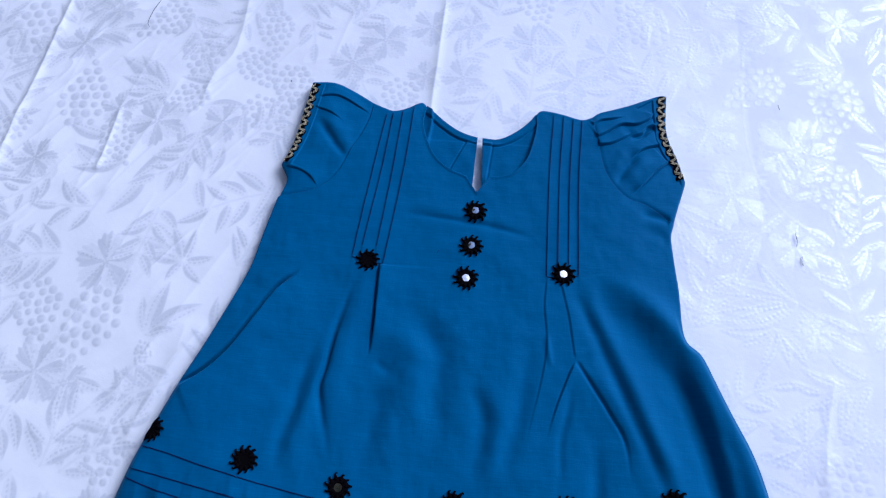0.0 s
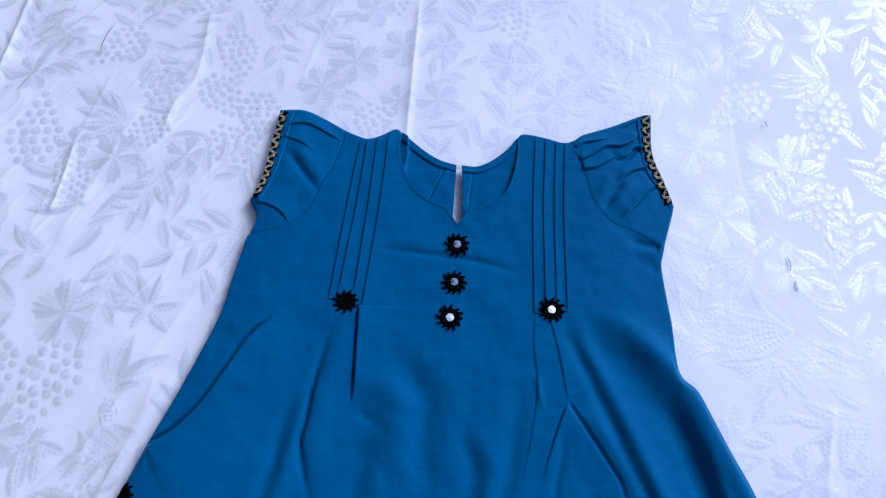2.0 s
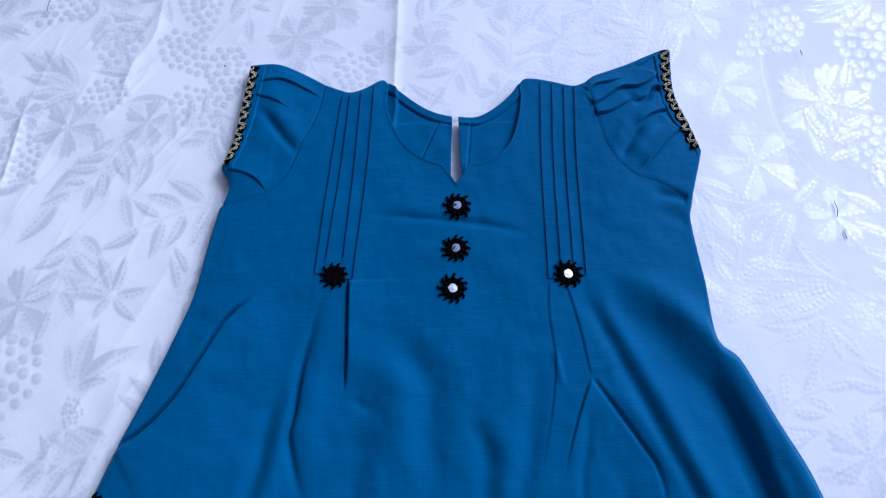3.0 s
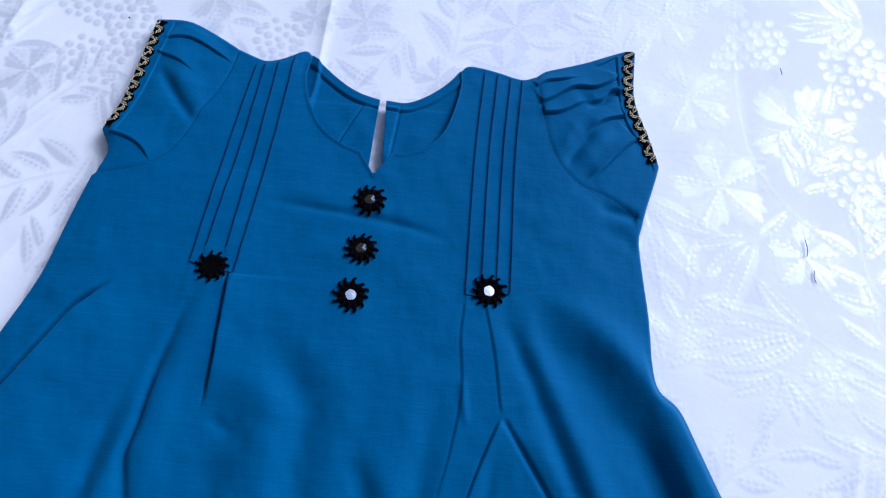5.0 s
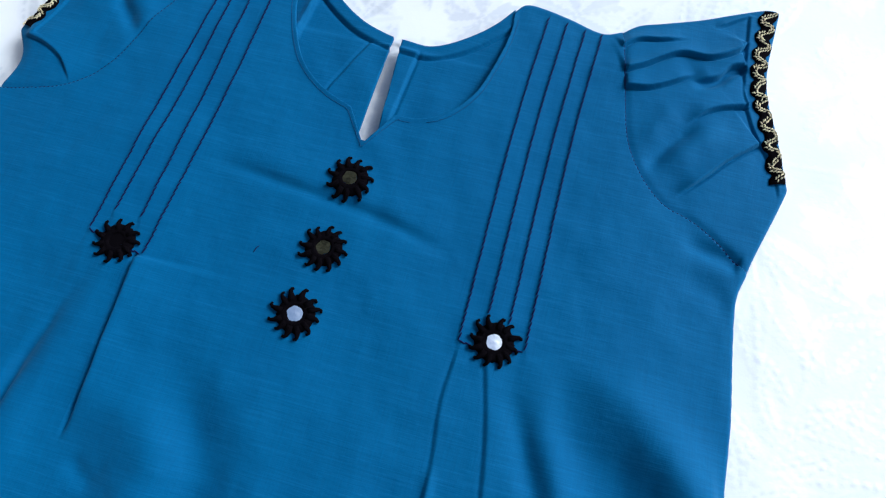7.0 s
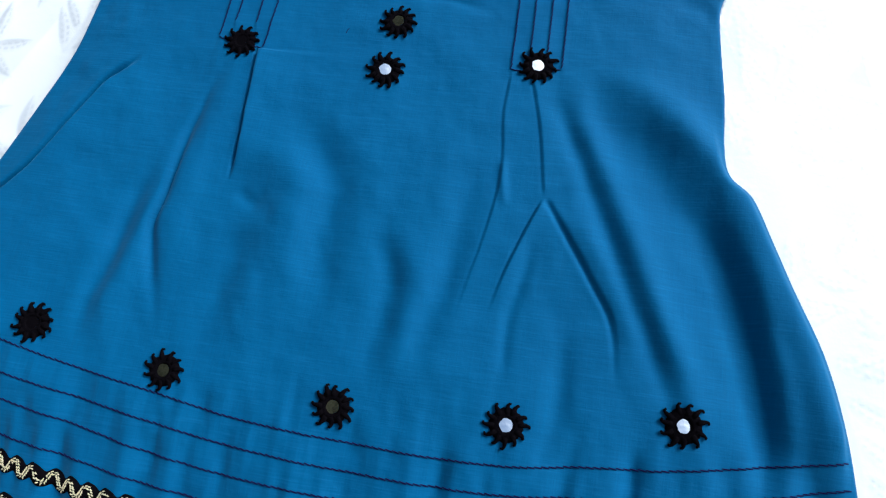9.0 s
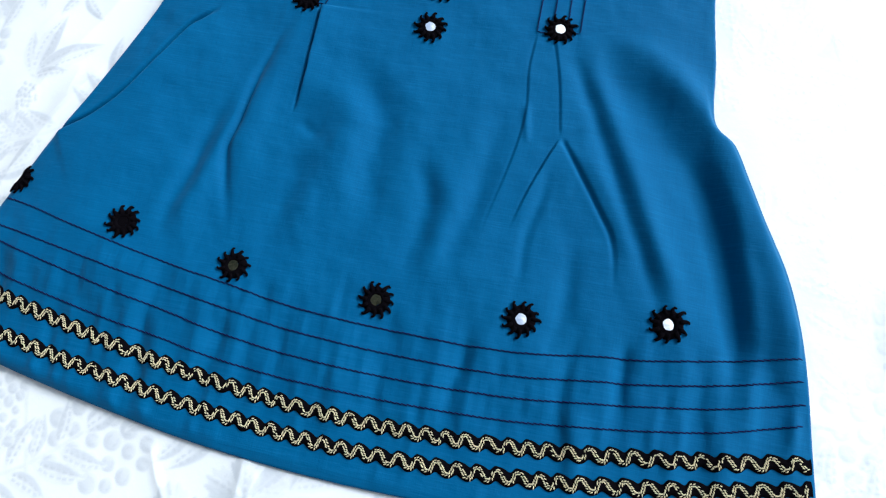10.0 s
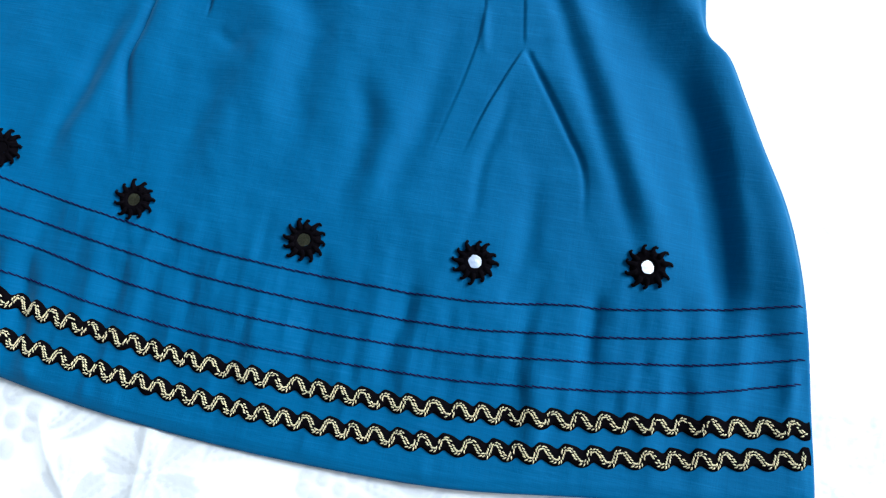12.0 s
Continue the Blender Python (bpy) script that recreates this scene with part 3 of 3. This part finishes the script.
# ---- setting: ground, table cloth's support, unseen roof and walls added to block sky ----
def slab(name, lo, hi, material_, label, category):
    bm = bmesh.new()
    bmesh.ops.create_cube(bm, size=1)
    for w in bm.verts:
        w.co = [lo[i] if w.co[i] < 0 else hi[i] for i in range(3)]
    me = bpy.data.meshes.new(name)
    bm.to_mesh(me)
    bm.free()
    me.materials.append(material_)
    return tagged(new(name, me), label, category, kind="structure")


slab("ground", (-40, -40, -0.30), (40, 40, -0.012), CEMENT, "grey cement ground under the white cloth", "ground")
# unseen, added to close off the sky on the left
slab("added_wall_west", (-2.6, -5, -0.012), (-2.4, 5, 2.7), CEMENT, "unseen plain grey wall added to block sky light", "wall")
# unseen, added to darken the hem side as the camera holder's body would
slab("added_wall_south", (-2.398, -0.65, -0.012), (3, -0.45, 1.3), CEMENT, "unseen plain grey wall added to block sky light", "wall")
# unseen, added to cut off the sky so the left mirrors reflect dark
slab("roof", (-2.6, -5, 2.702), (-0.25, 5, 2.85), DARK_BLOCKER, "unseen dark roof added to block the sky", "roof")


# ---- the white damask cloth ----
def build_cloth():
    fine = 0.0009
    def axis(lo, hi):
        out = 0.02 * 1.25 ** np.arange(14)
        out = np.cumsum(out)
        return np.concatenate([lo - out[::-1], np.arange(lo, hi, fine), hi + out])
    xs, ys = axis(-0.53, 0.41), axis(-0.345, 0.36)
    gx, gy = np.meshgrid(xs, ys)
    x, y = gx.ravel(), gy.ravel()
    p = np.column_stack([x, y])
    h, mask, thread = np.zeros(len(x)), np.zeros(len(x)), np.zeros(len(x))
    inner = (x > -0.55) & (x < 0.43) & (y > -0.36) & (y < 0.38)

    def window(cx, cy, r):
        i0, i1 = np.searchsorted(xs, (cx - r, cx + r))
        j0, j1 = np.searchsorted(ys, (cy - r, cy + r))
        ii = (np.arange(j0, j1)[:, None] * len(xs) + np.arange(i0, i1)[None, :]).ravel()
        return ii

    def stamp(ii, m, up=0.00035, dash=None, tone=1.0):
        h[ii] += 0.16 * up * m
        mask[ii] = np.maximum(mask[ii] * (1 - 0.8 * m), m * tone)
        if dash is not None:
            h[ii] += 0.00009 * dash
            thread[ii] = np.maximum(thread[ii], dash * m)
            mask[ii] = np.minimum(mask[ii] + 0.6 * dash * m, 1.0)

    def leaf(bx, by, tx, ty, fat=0.30):
        """A slim leaf from base to tip with two rows of dashes."""
        b, t = np.array((bx, by)), np.array((tx, ty))
        l = np.hypot(*(t - b))
        ii = window(*((b + t) / 2), l * 0.6 + 0.004)
        if not len(ii):
            return
        w = (t - b) / l
        q = p[ii] - b
        u, v = q @ w / l, (q[:, 1] * w[0] - q[:, 0] * w[1])
        v = v + 0.05 * l * np.sin(np.pi * np.clip(u, 0, 1)) * (1 if (bx * 7919) % 0.002 > 0.001 else -1)
        half = fat * 0.5 * l * np.sin(np.pi * np.clip(u, 0, 1) ** 0.85) ** 0.9
        m = smooth(0.0012, -0.0006, np.abs(v) - half) * (u > 0) * (u < 1)
        row = np.abs(np.abs(v) - half * 0.42)
        d = smooth(0.0011, 0.0004, row) * (np.sin(u * l / 0.0042 * 2 * np.pi + np.sign(v)) > -0.35) * (u > 0.14) * (u < 0.86)
        # half-tone shading put into the motif's colour: one side of each leaf darker
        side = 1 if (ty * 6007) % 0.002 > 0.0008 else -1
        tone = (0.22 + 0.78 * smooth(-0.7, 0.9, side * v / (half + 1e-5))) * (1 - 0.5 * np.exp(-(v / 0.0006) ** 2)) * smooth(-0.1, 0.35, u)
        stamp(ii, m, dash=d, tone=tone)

    def spray(bx, by, tips):
        for tx, ty in tips:
            leaf(bx, by, tx, ty)

    def branch(cx, cy, heading, pairs, long, bend):
        """A bowed stem with leaves on both sides of it and one at its tip."""
        c, a = np.array((cx, cy)), radians(heading)
        line = [c]
        for k in range(pairs):
            for turn in (-1, 1):
                b = a + turn * radians(random.uniform(38, 58))
                l = long * random.uniform(0.8, 1.1) * (1 - 0.3 * k / pairs)
                foot = c + 0.0015 * np.array((math.cos(b), math.sin(b)))
                leaf(*foot, foot[0] + l * math.cos(b), foot[1] + l * math.sin(b), random.uniform(0.26, 0.34))
            c = c + 0.44 * long * np.array((math.cos(a), math.sin(a)))
            a += radians(bend)
            line.append(c)
        leaf(*c, c[0] + long * 0.9 * math.cos(a), c[1] + long * 0.9 * math.sin(a), 0.3)
        stem(np.array(line))

    def grapes(cx, cy, heading, long):
        """A bunch of round berries that narrows to its tip."""
        a = radians(heading)
        w = np.array((math.cos(a), math.sin(a)))
        n = np.array((-w[1], w[0]))
        rows = 8
        for k in range(rows):
            wide = max(1, round((5.4 - 4.6 * abs(k / (rows - 1) - 0.3) / 0.7)))
            for j in range(wide):
                c = np.array((cx, cy)) + w * long * (k / (rows - 1) - 0.5) + n * long * 0.155 * (j - (wide - 1) / 2)
                c = c + np.array([random.uniform(-1, 1), random.uniform(-1, 1)]) * 0.0012
                r = long * random.uniform(0.052, 0.075)
                ii = window(*c, r + 0.003)
                if not len(ii):
                    continue
                d = np.hypot(*(p[ii] - c).T)
                m = smooth(0.0008, -0.0006, d - r)
                t = np.arctan2(p[ii, 1] - c[1], p[ii, 0] - c[0])
                ring = smooth(0.0012, 0.0003, np.abs(d - r * 0.55)) * (np.sin(2 * t + random.uniform(0, 6)) > -0.1)
                # shading put into the motif's colour: each berry darkens to its lower left
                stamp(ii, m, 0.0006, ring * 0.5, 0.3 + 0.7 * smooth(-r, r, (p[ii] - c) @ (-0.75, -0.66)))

    def lobed(cx, cy, r, turn, lobes=5, deep=0.34):
        """A vine leaf or a blossom: lobes with a ragged edge and dashed veins."""
        ii = window(cx, cy, r * 1.35)
        if not len(ii):
            return
        q = p[ii] - (cx, cy)
        d, t = np.hypot(*q.T), np.arctan2(q[:, 1], q[:, 0]) - radians(turn)
        edge = r * (1 - deep + deep * np.abs(np.cos(lobes * t / 2)) ** 0.7 + 0.055 * np.sin(lobes * 5 * t + 1.0))
        m = smooth(0.0012, -0.0006, d - edge)
        k = np.round(t / (2 * np.pi / lobes)) * 2 * np.pi / lobes
        across, out = np.abs(d * np.sin(t - k)), d * np.cos(t - k)
        vein = smooth(0.0014, 0.0004, across) * (np.sin(out / 0.0045 * 2 * np.pi) > -0.4)
        side = smooth(0.0012, 0.0003, np.abs(across - (out - 0.35 * r) * 0.7)) * (np.sin(out / 0.004 * 2 * np.pi) > -0.2) * (out > 0.4 * r)
        # the last argument shades each lobe darker on one side, in the colour
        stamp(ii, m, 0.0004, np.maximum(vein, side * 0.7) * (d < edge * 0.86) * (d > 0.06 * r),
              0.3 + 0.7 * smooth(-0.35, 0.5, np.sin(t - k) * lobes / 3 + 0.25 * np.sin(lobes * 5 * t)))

    def stem(line):
        s = spline(line, 5)
        near = inner & (x > s[:, 0].min() - 0.01) & (x < s[:, 0].max() + 0.01) & (y > s[:, 1].min() - 0.01) & (y < s[:, 1].max() + 0.01)
        ii = np.nonzero(near)[0]
        if len(ii):
            dd, t, _ = to_line(p[ii], s)
            stamp(ii, smooth(0.0018, 0.0006, np.abs(dd)), 0.0003, tone=0.35)

    spray(-0.308, 0.162, mm("-367,205 -347,207 -331,202 -361,181 -358,160 -341,146 -315,140"))
    spray(-0.249, -0.011, mm("-292,27 -298,10 -292,-8 -266,22 -244,20 -261,-30 -222,-5 -228,-30"))
    spray(-0.265, -0.079, mm("-276,-46 -256,-30 -222,-48 -240,-72"))
    spray(0.250, 0.054, mm("205,43 213,22 227,-2 273,77"))
    spray(0.276, -0.006, mm("246,30 212,12 184,-1 190,-24 214,-28 238,-30"))
    spray(0.257, -0.030, mm("212,-34 226,-46 241,-66 265,-60 280,-60"))
    spray(0.176, 0.078, mm("189,14 216,20 230,54 174,20"))
    spray(0.342, 0.235, mm("290,240 286,228 292,215 310,205 330,270 310,265"))
    for bx, by, tx, ty in ((-0.267, 0.150, -0.225, 0.152), (-0.290, 0.135, -0.277, 0.098), (-0.262, 0.112, -0.252, 0.078), (-0.240, 0.110, -0.246, 0.072),
                           (-0.268, 0.100, -0.280, 0.064), (-0.290, 0.102, -0.318, 0.066), (-0.305, 0.070, -0.332, 0.030), (-0.255, 0.072, -0.243, 0.040),
                           (-0.262, 0.178, -0.300, 0.184), (-0.335, 0.075, -0.385, 0.100), (-0.330, 0.085, -0.380, 0.075), (-0.350, 0.110, -0.400, 0.125)):
        leaf(bx, by, tx, ty)
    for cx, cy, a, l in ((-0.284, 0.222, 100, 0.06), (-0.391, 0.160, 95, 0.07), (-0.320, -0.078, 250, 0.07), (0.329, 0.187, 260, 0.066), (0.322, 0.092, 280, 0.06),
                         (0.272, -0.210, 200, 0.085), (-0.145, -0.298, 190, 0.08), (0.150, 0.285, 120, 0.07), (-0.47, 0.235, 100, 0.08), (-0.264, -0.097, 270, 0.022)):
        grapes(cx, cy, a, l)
    for cx, cy, r, a, n in ((-0.319, -0.017, 0.028, 20, 5), (-0.266, -0.121, 0.016, 0, 6), (-0.324, -0.125, 0.020, 40, 6), (0.198, 0.228, 0.030, 10, 5),
                            (0.287, 0.140, 0.036, 60, 5), (0.212, 0.157, 0.030, 30, 5), (0.230, 0.090, 0.033, 100, 5), (0.280, 0.045, 0.024, 80, 5),
                            (0.288, -0.030, 0.018, 0, 6), (0.120, 0.235, 0.028, 50, 5), (0.045, 0.245, 0.026, 0, 6), (-0.10, 0.24, 0.026, 30, 5)):
        lobed(cx, cy, r, a, n)
    for line in (mm("-240,200 -267,172 -300,118 -335,61 -350,20"), mm("252,260 246,190 250,120 275,75 310,50"), mm("-193,-270 -186,-290 -170,-330"),
                 mm("178,112 215,114 262,112"), mm("276,-6 300,-20 330,-28")):
        stem(line)
    # the rest of the pattern, in loose order, where nothing is placed yet
    rng = random.Random(11)
    for _ in range(3500):
        cx, cy = rng.uniform(-0.54, 0.42), rng.uniform(-0.35, 0.37)
        ii = window(cx, cy, 0.014)
        if len(ii) and mask[ii].mean() < 0.05:
            kind = rng.random()
            if kind < 0.62:
                branch(cx, cy, rng.choice((60, 240)) + rng.uniform(-60, 60), rng.randint(2, 4), rng.uniform(0.030, 0.040), rng.uniform(-14, 14))
            elif kind < 0.84:
                lobed(cx, cy, rng.uniform(0.018, 0.028), rng.uniform(0, 360), rng.choice((5, 5, 6)))
            else:
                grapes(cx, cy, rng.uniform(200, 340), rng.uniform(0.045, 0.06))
    # soft waves, crushed places and pressed folds
    h += 0.0016 * soft_noise(x, y, 0.16, 21) + 0.0007 * soft_noise(x, y, 0.06, 22) + 0.0003 * soft_noise(x, y, 0.02, 23)
    along, over = 0.62 * x + 0.79 * y, 0.79 * x - 0.62 * y
    ridge = np.clip(1 - 1.6 * np.abs(soft_noise(over, along * 0.16, 0.014, 24)), 0, 1) ** 2.5 * smooth(-0.3, 0.5, soft_noise(x, y, 0.05, 25))
    h += ridge * (0.00005 + 0.0009 * smooth(-0.10, -0.28, x))
    for line, up, wide in ((mm("-43,360 -45,216 -46,120 -47,-400"), 1.3, 4), (mm("-436,360 -449,169 -455,84 -470,-330"), 2.3, 4), (mm("-250,300 -250,223 -266,188 -272,150"), 1.4, 5),
                           (mm("-350,145 -353,94 -356,70"), 1.6, 3), (mm("246,330 250,177 253,118 256,40"), -0.35, 9), (mm("-215,-60 -240,-110 -262,-170"), 1.2, 6),
                           (mm("-330,232 -352,140 -372,40"), 0.4, 2.5), (mm("-290,60 -330,-60 -365,-150"), 0.4, 2.5), (mm("-205,120 -232,60 -250,-10"), 0.3, 2.5),
                           (mm("-120,330 -140,260 -150,210"), 0.4, 3), (mm("-395,300 -410,200 -425,90"), 0.3, 3), (mm("300,-60 285,-140 300,-230"), 0.6, 4),
                           (mm("-60,-345 -90,-315 -105,-290"), 0.9, 3), (mm("-30,-345 -40,-318 -38,-292"), 0.8, 3),
                           (mm("-296,190 -318,120 -345,40"), 1.0, 6), (mm("-200,30 -235,-40 -290,-150"), 0.8, 5)):
        near = inner & (x > line[:, 0].min() - 0.04) & (x < line[:, 0].max() + 0.04)
        s, t, _ = to_line(p[near], spline(line, 4))
        ends = smooth(0, 0.12, t) * smooth(0, 0.12, 1 - t)
        h[near] += 0.001 * up * ends * np.exp(-np.abs(s / (wide * 0.001)) ** 1.3)
    d = depth(p[inner])
    under = np.zeros(len(x), bool)
    ins = d > 0
    neck_gap = (np.abs(p[inner, 0]) < 0.07) & (p[inner, 1] > 0.05)
    under[np.nonzero(inner)[0][ins & (d > 0.012) & ~neck_gap]] = True
    h[np.nonzero(inner)[0][ins]] *= 0.3
    z = h - 0.0016
    z[np.nonzero(inner)[0][ins]] = np.minimum(z[np.nonzero(inner)[0][ins]], 0.0)
    idx = np.arange(len(x)).reshape(gx.shape)
    quads = np.stack([idx[:-1, :-1], idx[:-1, 1:], idx[1:, 1:], idx[1:, :-1]], -1).reshape(-1, 4)
    me = bpy.data.meshes.new("tablecloth")
    me.vertices.add(len(x))
    me.vertices.foreach_set("co", np.column_stack([x, y, z]).astype(np.float32).ravel())
    quads = quads[~under[quads].all(1)]
    me.loops.add(quads.size)
    me.loops.foreach_set("vertex_index", quads.ravel().astype(np.int32))
    me.polygons.add(len(quads))
    me.polygons.foreach_set("loop_start", np.arange(0, quads.size, 4, dtype=np.int32))
    me.update(calc_edges=True)
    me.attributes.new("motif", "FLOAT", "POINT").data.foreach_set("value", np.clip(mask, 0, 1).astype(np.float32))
    me.attributes.new("thread", "FLOAT", "POINT").data.foreach_set("value", np.clip(thread, 0, 1).astype(np.float32))
    me.materials.append(DAMASK)
    me.shade_smooth()
    me.validate()
    return tagged(new("tablecloth", me), "white damask cloth with woven leaves, grapes and pressed folds", "tablecloth")


build_cloth()


# ---- the dress ----
dress = tagged(new("dress"), "blue cotton girl's dress with mirror patches and gold-black braid", "dress")
part("bodice_and_skirt", sheet("bodice_and_skirt", BODY, lambda p: dress_height(p, depth(p)), 0.0008, BLUE), dress)
part("sleeve", sheet("sleeve", SLEEVE_L, lambda p: dress_height(p, depth(p)) - 0.0006 * np.exp(-(to_line(p, SEAM_L)[0] / 0.002) ** 2), 0.0005, BLUE), dress, "gathered cap sleeve")
part("sleeve", sheet("sleeve", SLEEVE_R, lambda p: dress_height(p, depth(p)) - 0.0006 * np.exp(-(to_line(p, SEAM_R)[0] / 0.002) ** 2), 0.0005, BLUE), dress, "gathered cap sleeve")


def back_height(p):
    """The back of the dress, seen inside the neck opening."""
    z = np.full(len(p), 0.0040)
    d = np.minimum(np.abs(to_line(p, BACK_NECK_L)[0]), np.abs(to_line(p, BACK_NECK_R)[0]))
    z += 0.0013 * smooth(0.0070, 0.0058, d) - 0.0010 * np.exp(-((d - 0.0070) / 0.0008) ** 2)
    for line, side in ((mm("-9,124 -20,98 -26,80"), 1), (mm("15,124 13,100 11,70"), -1)):
        s = to_line(p, line)[0] * side
        z += smooth(0.126, 0.123, p[:, 1]) * (0.0008 * smooth(-0.0005, 0.0005, s) - 0.0009 * np.exp(-((s + 0.0006) / 0.0007) ** 2))
    s = to_line(p, mm("-44,160 -43,140 -45,118"))[0]
    z += 0.0036 * np.where(s < 0, np.exp(s / 0.005), np.exp(-(s / 0.001) ** 2))
    return z + 0.0005 * soft_noise(p[:, 0], p[:, 1], 0.011, 9)


BACK_L = chain(BACK_NECK_L, cut("1,129.5 -0.5,60 -62,60 -60,140 -48.5,160"))
BACK_R = chain(BACK_NECK_R, cut("53,158 62,140 64,60 9.5,60 5.5,129"))
part("back_panel", sheet("back_panel", BACK_L, back_height, 0.0008, BLUE, 0.002), dress, "inside of the back with a faced neck edge")
part("back_panel", sheet("back_panel", BACK_R, back_height, 0.0008, BLUE, 0.002), dress, "inside of the back with a faced neck edge")

# tuck stitching down the bodice
for tuck in TUCKS_L + TUCKS_R:
    stitching("tuck_stitching", spline(tuck, 8), dress, "dark navy stitching")
for line in (mm("-97.5,2 -91,0"), mm("-77,-2 -70,-3"), mm("69,-3 76,-3.5"), mm("89,-2 95.5,0")):
    stitching("tuck_stitching", line, dress, "dark navy stitching")
for line in (SEAM_L, SEAM_R):
    stitching("seam_stitching", line, dress, "dark blue seam thread", 0.002, 0.00026, 0.0, -0.0002)


for line in (NECK[2:32] + normals(NECK)[2:32] * 0.0, NECK[34:-2]):
    inner_line = line - normals(line) * 0.002
    stitching("neck_stitching", inner_line, dress, "blue topstitching round the neck", 0.002, 0.00018, 0.0001, 0.0, TEAL)


def across(c, x0, x1):
    """A line across the skirt, from side to side, bowed down in the middle (millimetres)."""
    x = np.linspace(x0, x1, 60)
    return np.column_stack([x, np.polyval(c, x / 250)]) * 0.001


# stitched lines and braids round the skirt
for c, x0, x1 in (((-8.7, 6.7, 42.1, -10.1, -203.1), -238, 239.5), ((-6.7, 10.1, 38.4, -10.3, -216.1), -243, 241.5),
                  ((-4.6, 4.5, 39.7, -7.7, -229.2), -246, 243.5), ((1.2, 4.6, 32.6, -4.3, -242.0), -250, 245.5)):
    line = across(c, x0, x1)
    line[:, 1] += 0.0010 * soft_noise(line[:, 0], line[:, 0] * 0 + c[4] * 0.001, 0.035, 31)
    stitching("skirt_stitching", line, dress, "dark navy zigzag stitching", 0.0033, 0.00036, 0.00042)
for c, x0, x1 in (((-7.0, 1.2, 36.9, -4.4, -255.1), -253.5, 248.5), ((-4.7, 4.4, 33.1, -2.9, -271.0), -256.5, 250)):
    braid(across(c, x0, x1), dress, (0.0096, 0.0116), 0.0093, "black wavy braid along the hem")
# braids on the sleeve ends
braid(spline(mm("169,184.5 168,155 170.5,138 176.5,121 184,98")), dress, (0.0092, 0.0092), 0.0084, "black wavy braid on the sleeve end")
braid(spline(mm("-172.5,90 -165.5,112 -162.5,140 -158.5,177")), dress, (0.0092, 0.0092), 0.0084, "black wavy braid on the sleeve end")

# mirror patches: place, turn and the lean of the mirror
for k, (x, y, turn, tx, ty, size) in enumerate((
        (0.005, 0.053, 0.3, 0.0, 0.0, 10.6), (0.004, 0.020, 0.1, 0.0, 0.0, 10.4), (0.002, -0.010, 0.5, -0.21, 0.0, 10.6), (-0.083, 0.0, 0.2, 0.1, 0.0, 10.2),
        (0.083, 0.0, 0.0, -0.20, 0.0, 10.6), (-0.154, -0.171, 0.4, 0.1, 0.0, 10.4), (-0.080, -0.184, 0.2, 0.0, 0.0, 10.4), (0.008, -0.188, 0.6, 0.0, 0.0, 10.5),
        (0.0905, -0.1835, 0.1, -0.20, 0.0, 10.5), (0.1685, -0.1715, 0.3, -0.16, 0.0, 10.6), (-0.2335, -0.155, 0.2, 0.0, 0.0, 10.4))):
    mirror_patch(x, y, dress, k + 3, turn, size * 0.001, (tx, ty), hidden=k in (3, 5, 10))


# ---- lint and thread ends on the cloth and the dress ----
def snip(name, line, material_, label, thick=0.0003, on_dress=False):
    pts = spline(line, 5)
    z = heights(pts) + 0.0003 if on_dress else np.full(len(pts), 0.0008)
    c = pts.mean(0)
    base = float(z.min())
    r = np.interp(np.linspace(0, 1, len(pts)), (0, 0.15, 0.85, 1), (0.4, 1, 1, 0.4)) * thick
    me = mesh(name, *tube(np.column_stack([pts - c, z - base]), r, 6), material_)
    ob = tagged(new(name, me), label, "thread", group="loose threads")
    ob.location = (c[0], c[1], base)
    return ob


snip("loose_thread", mm("280,57 281,50 280,44"), DARK, "short dark thread end lying on the white cloth")
snip("loose_thread", mm("284,36 283,31 284,27"), DARK, "short dark thread end lying on the white cloth")
snip("loose_thread", mm("277,187 278,181"), DARK, "short dark thread end lying on the white cloth")
snip("loose_thread", mm("-343,276 -348,262 -350,246 -347,240"), DARK, "thin grey thread curled on the white cloth", 0.00025)
snip("loose_thread", mm("-23,14 -24,12.5 -24.5,10.5"), NAVY, "tiny navy thread end lying on the dress", 0.0002, True)
snip("lint_speck", mm("-187,183 -186,183.5"), DARK, "tiny dark speck lying on the white cloth", 0.0006)
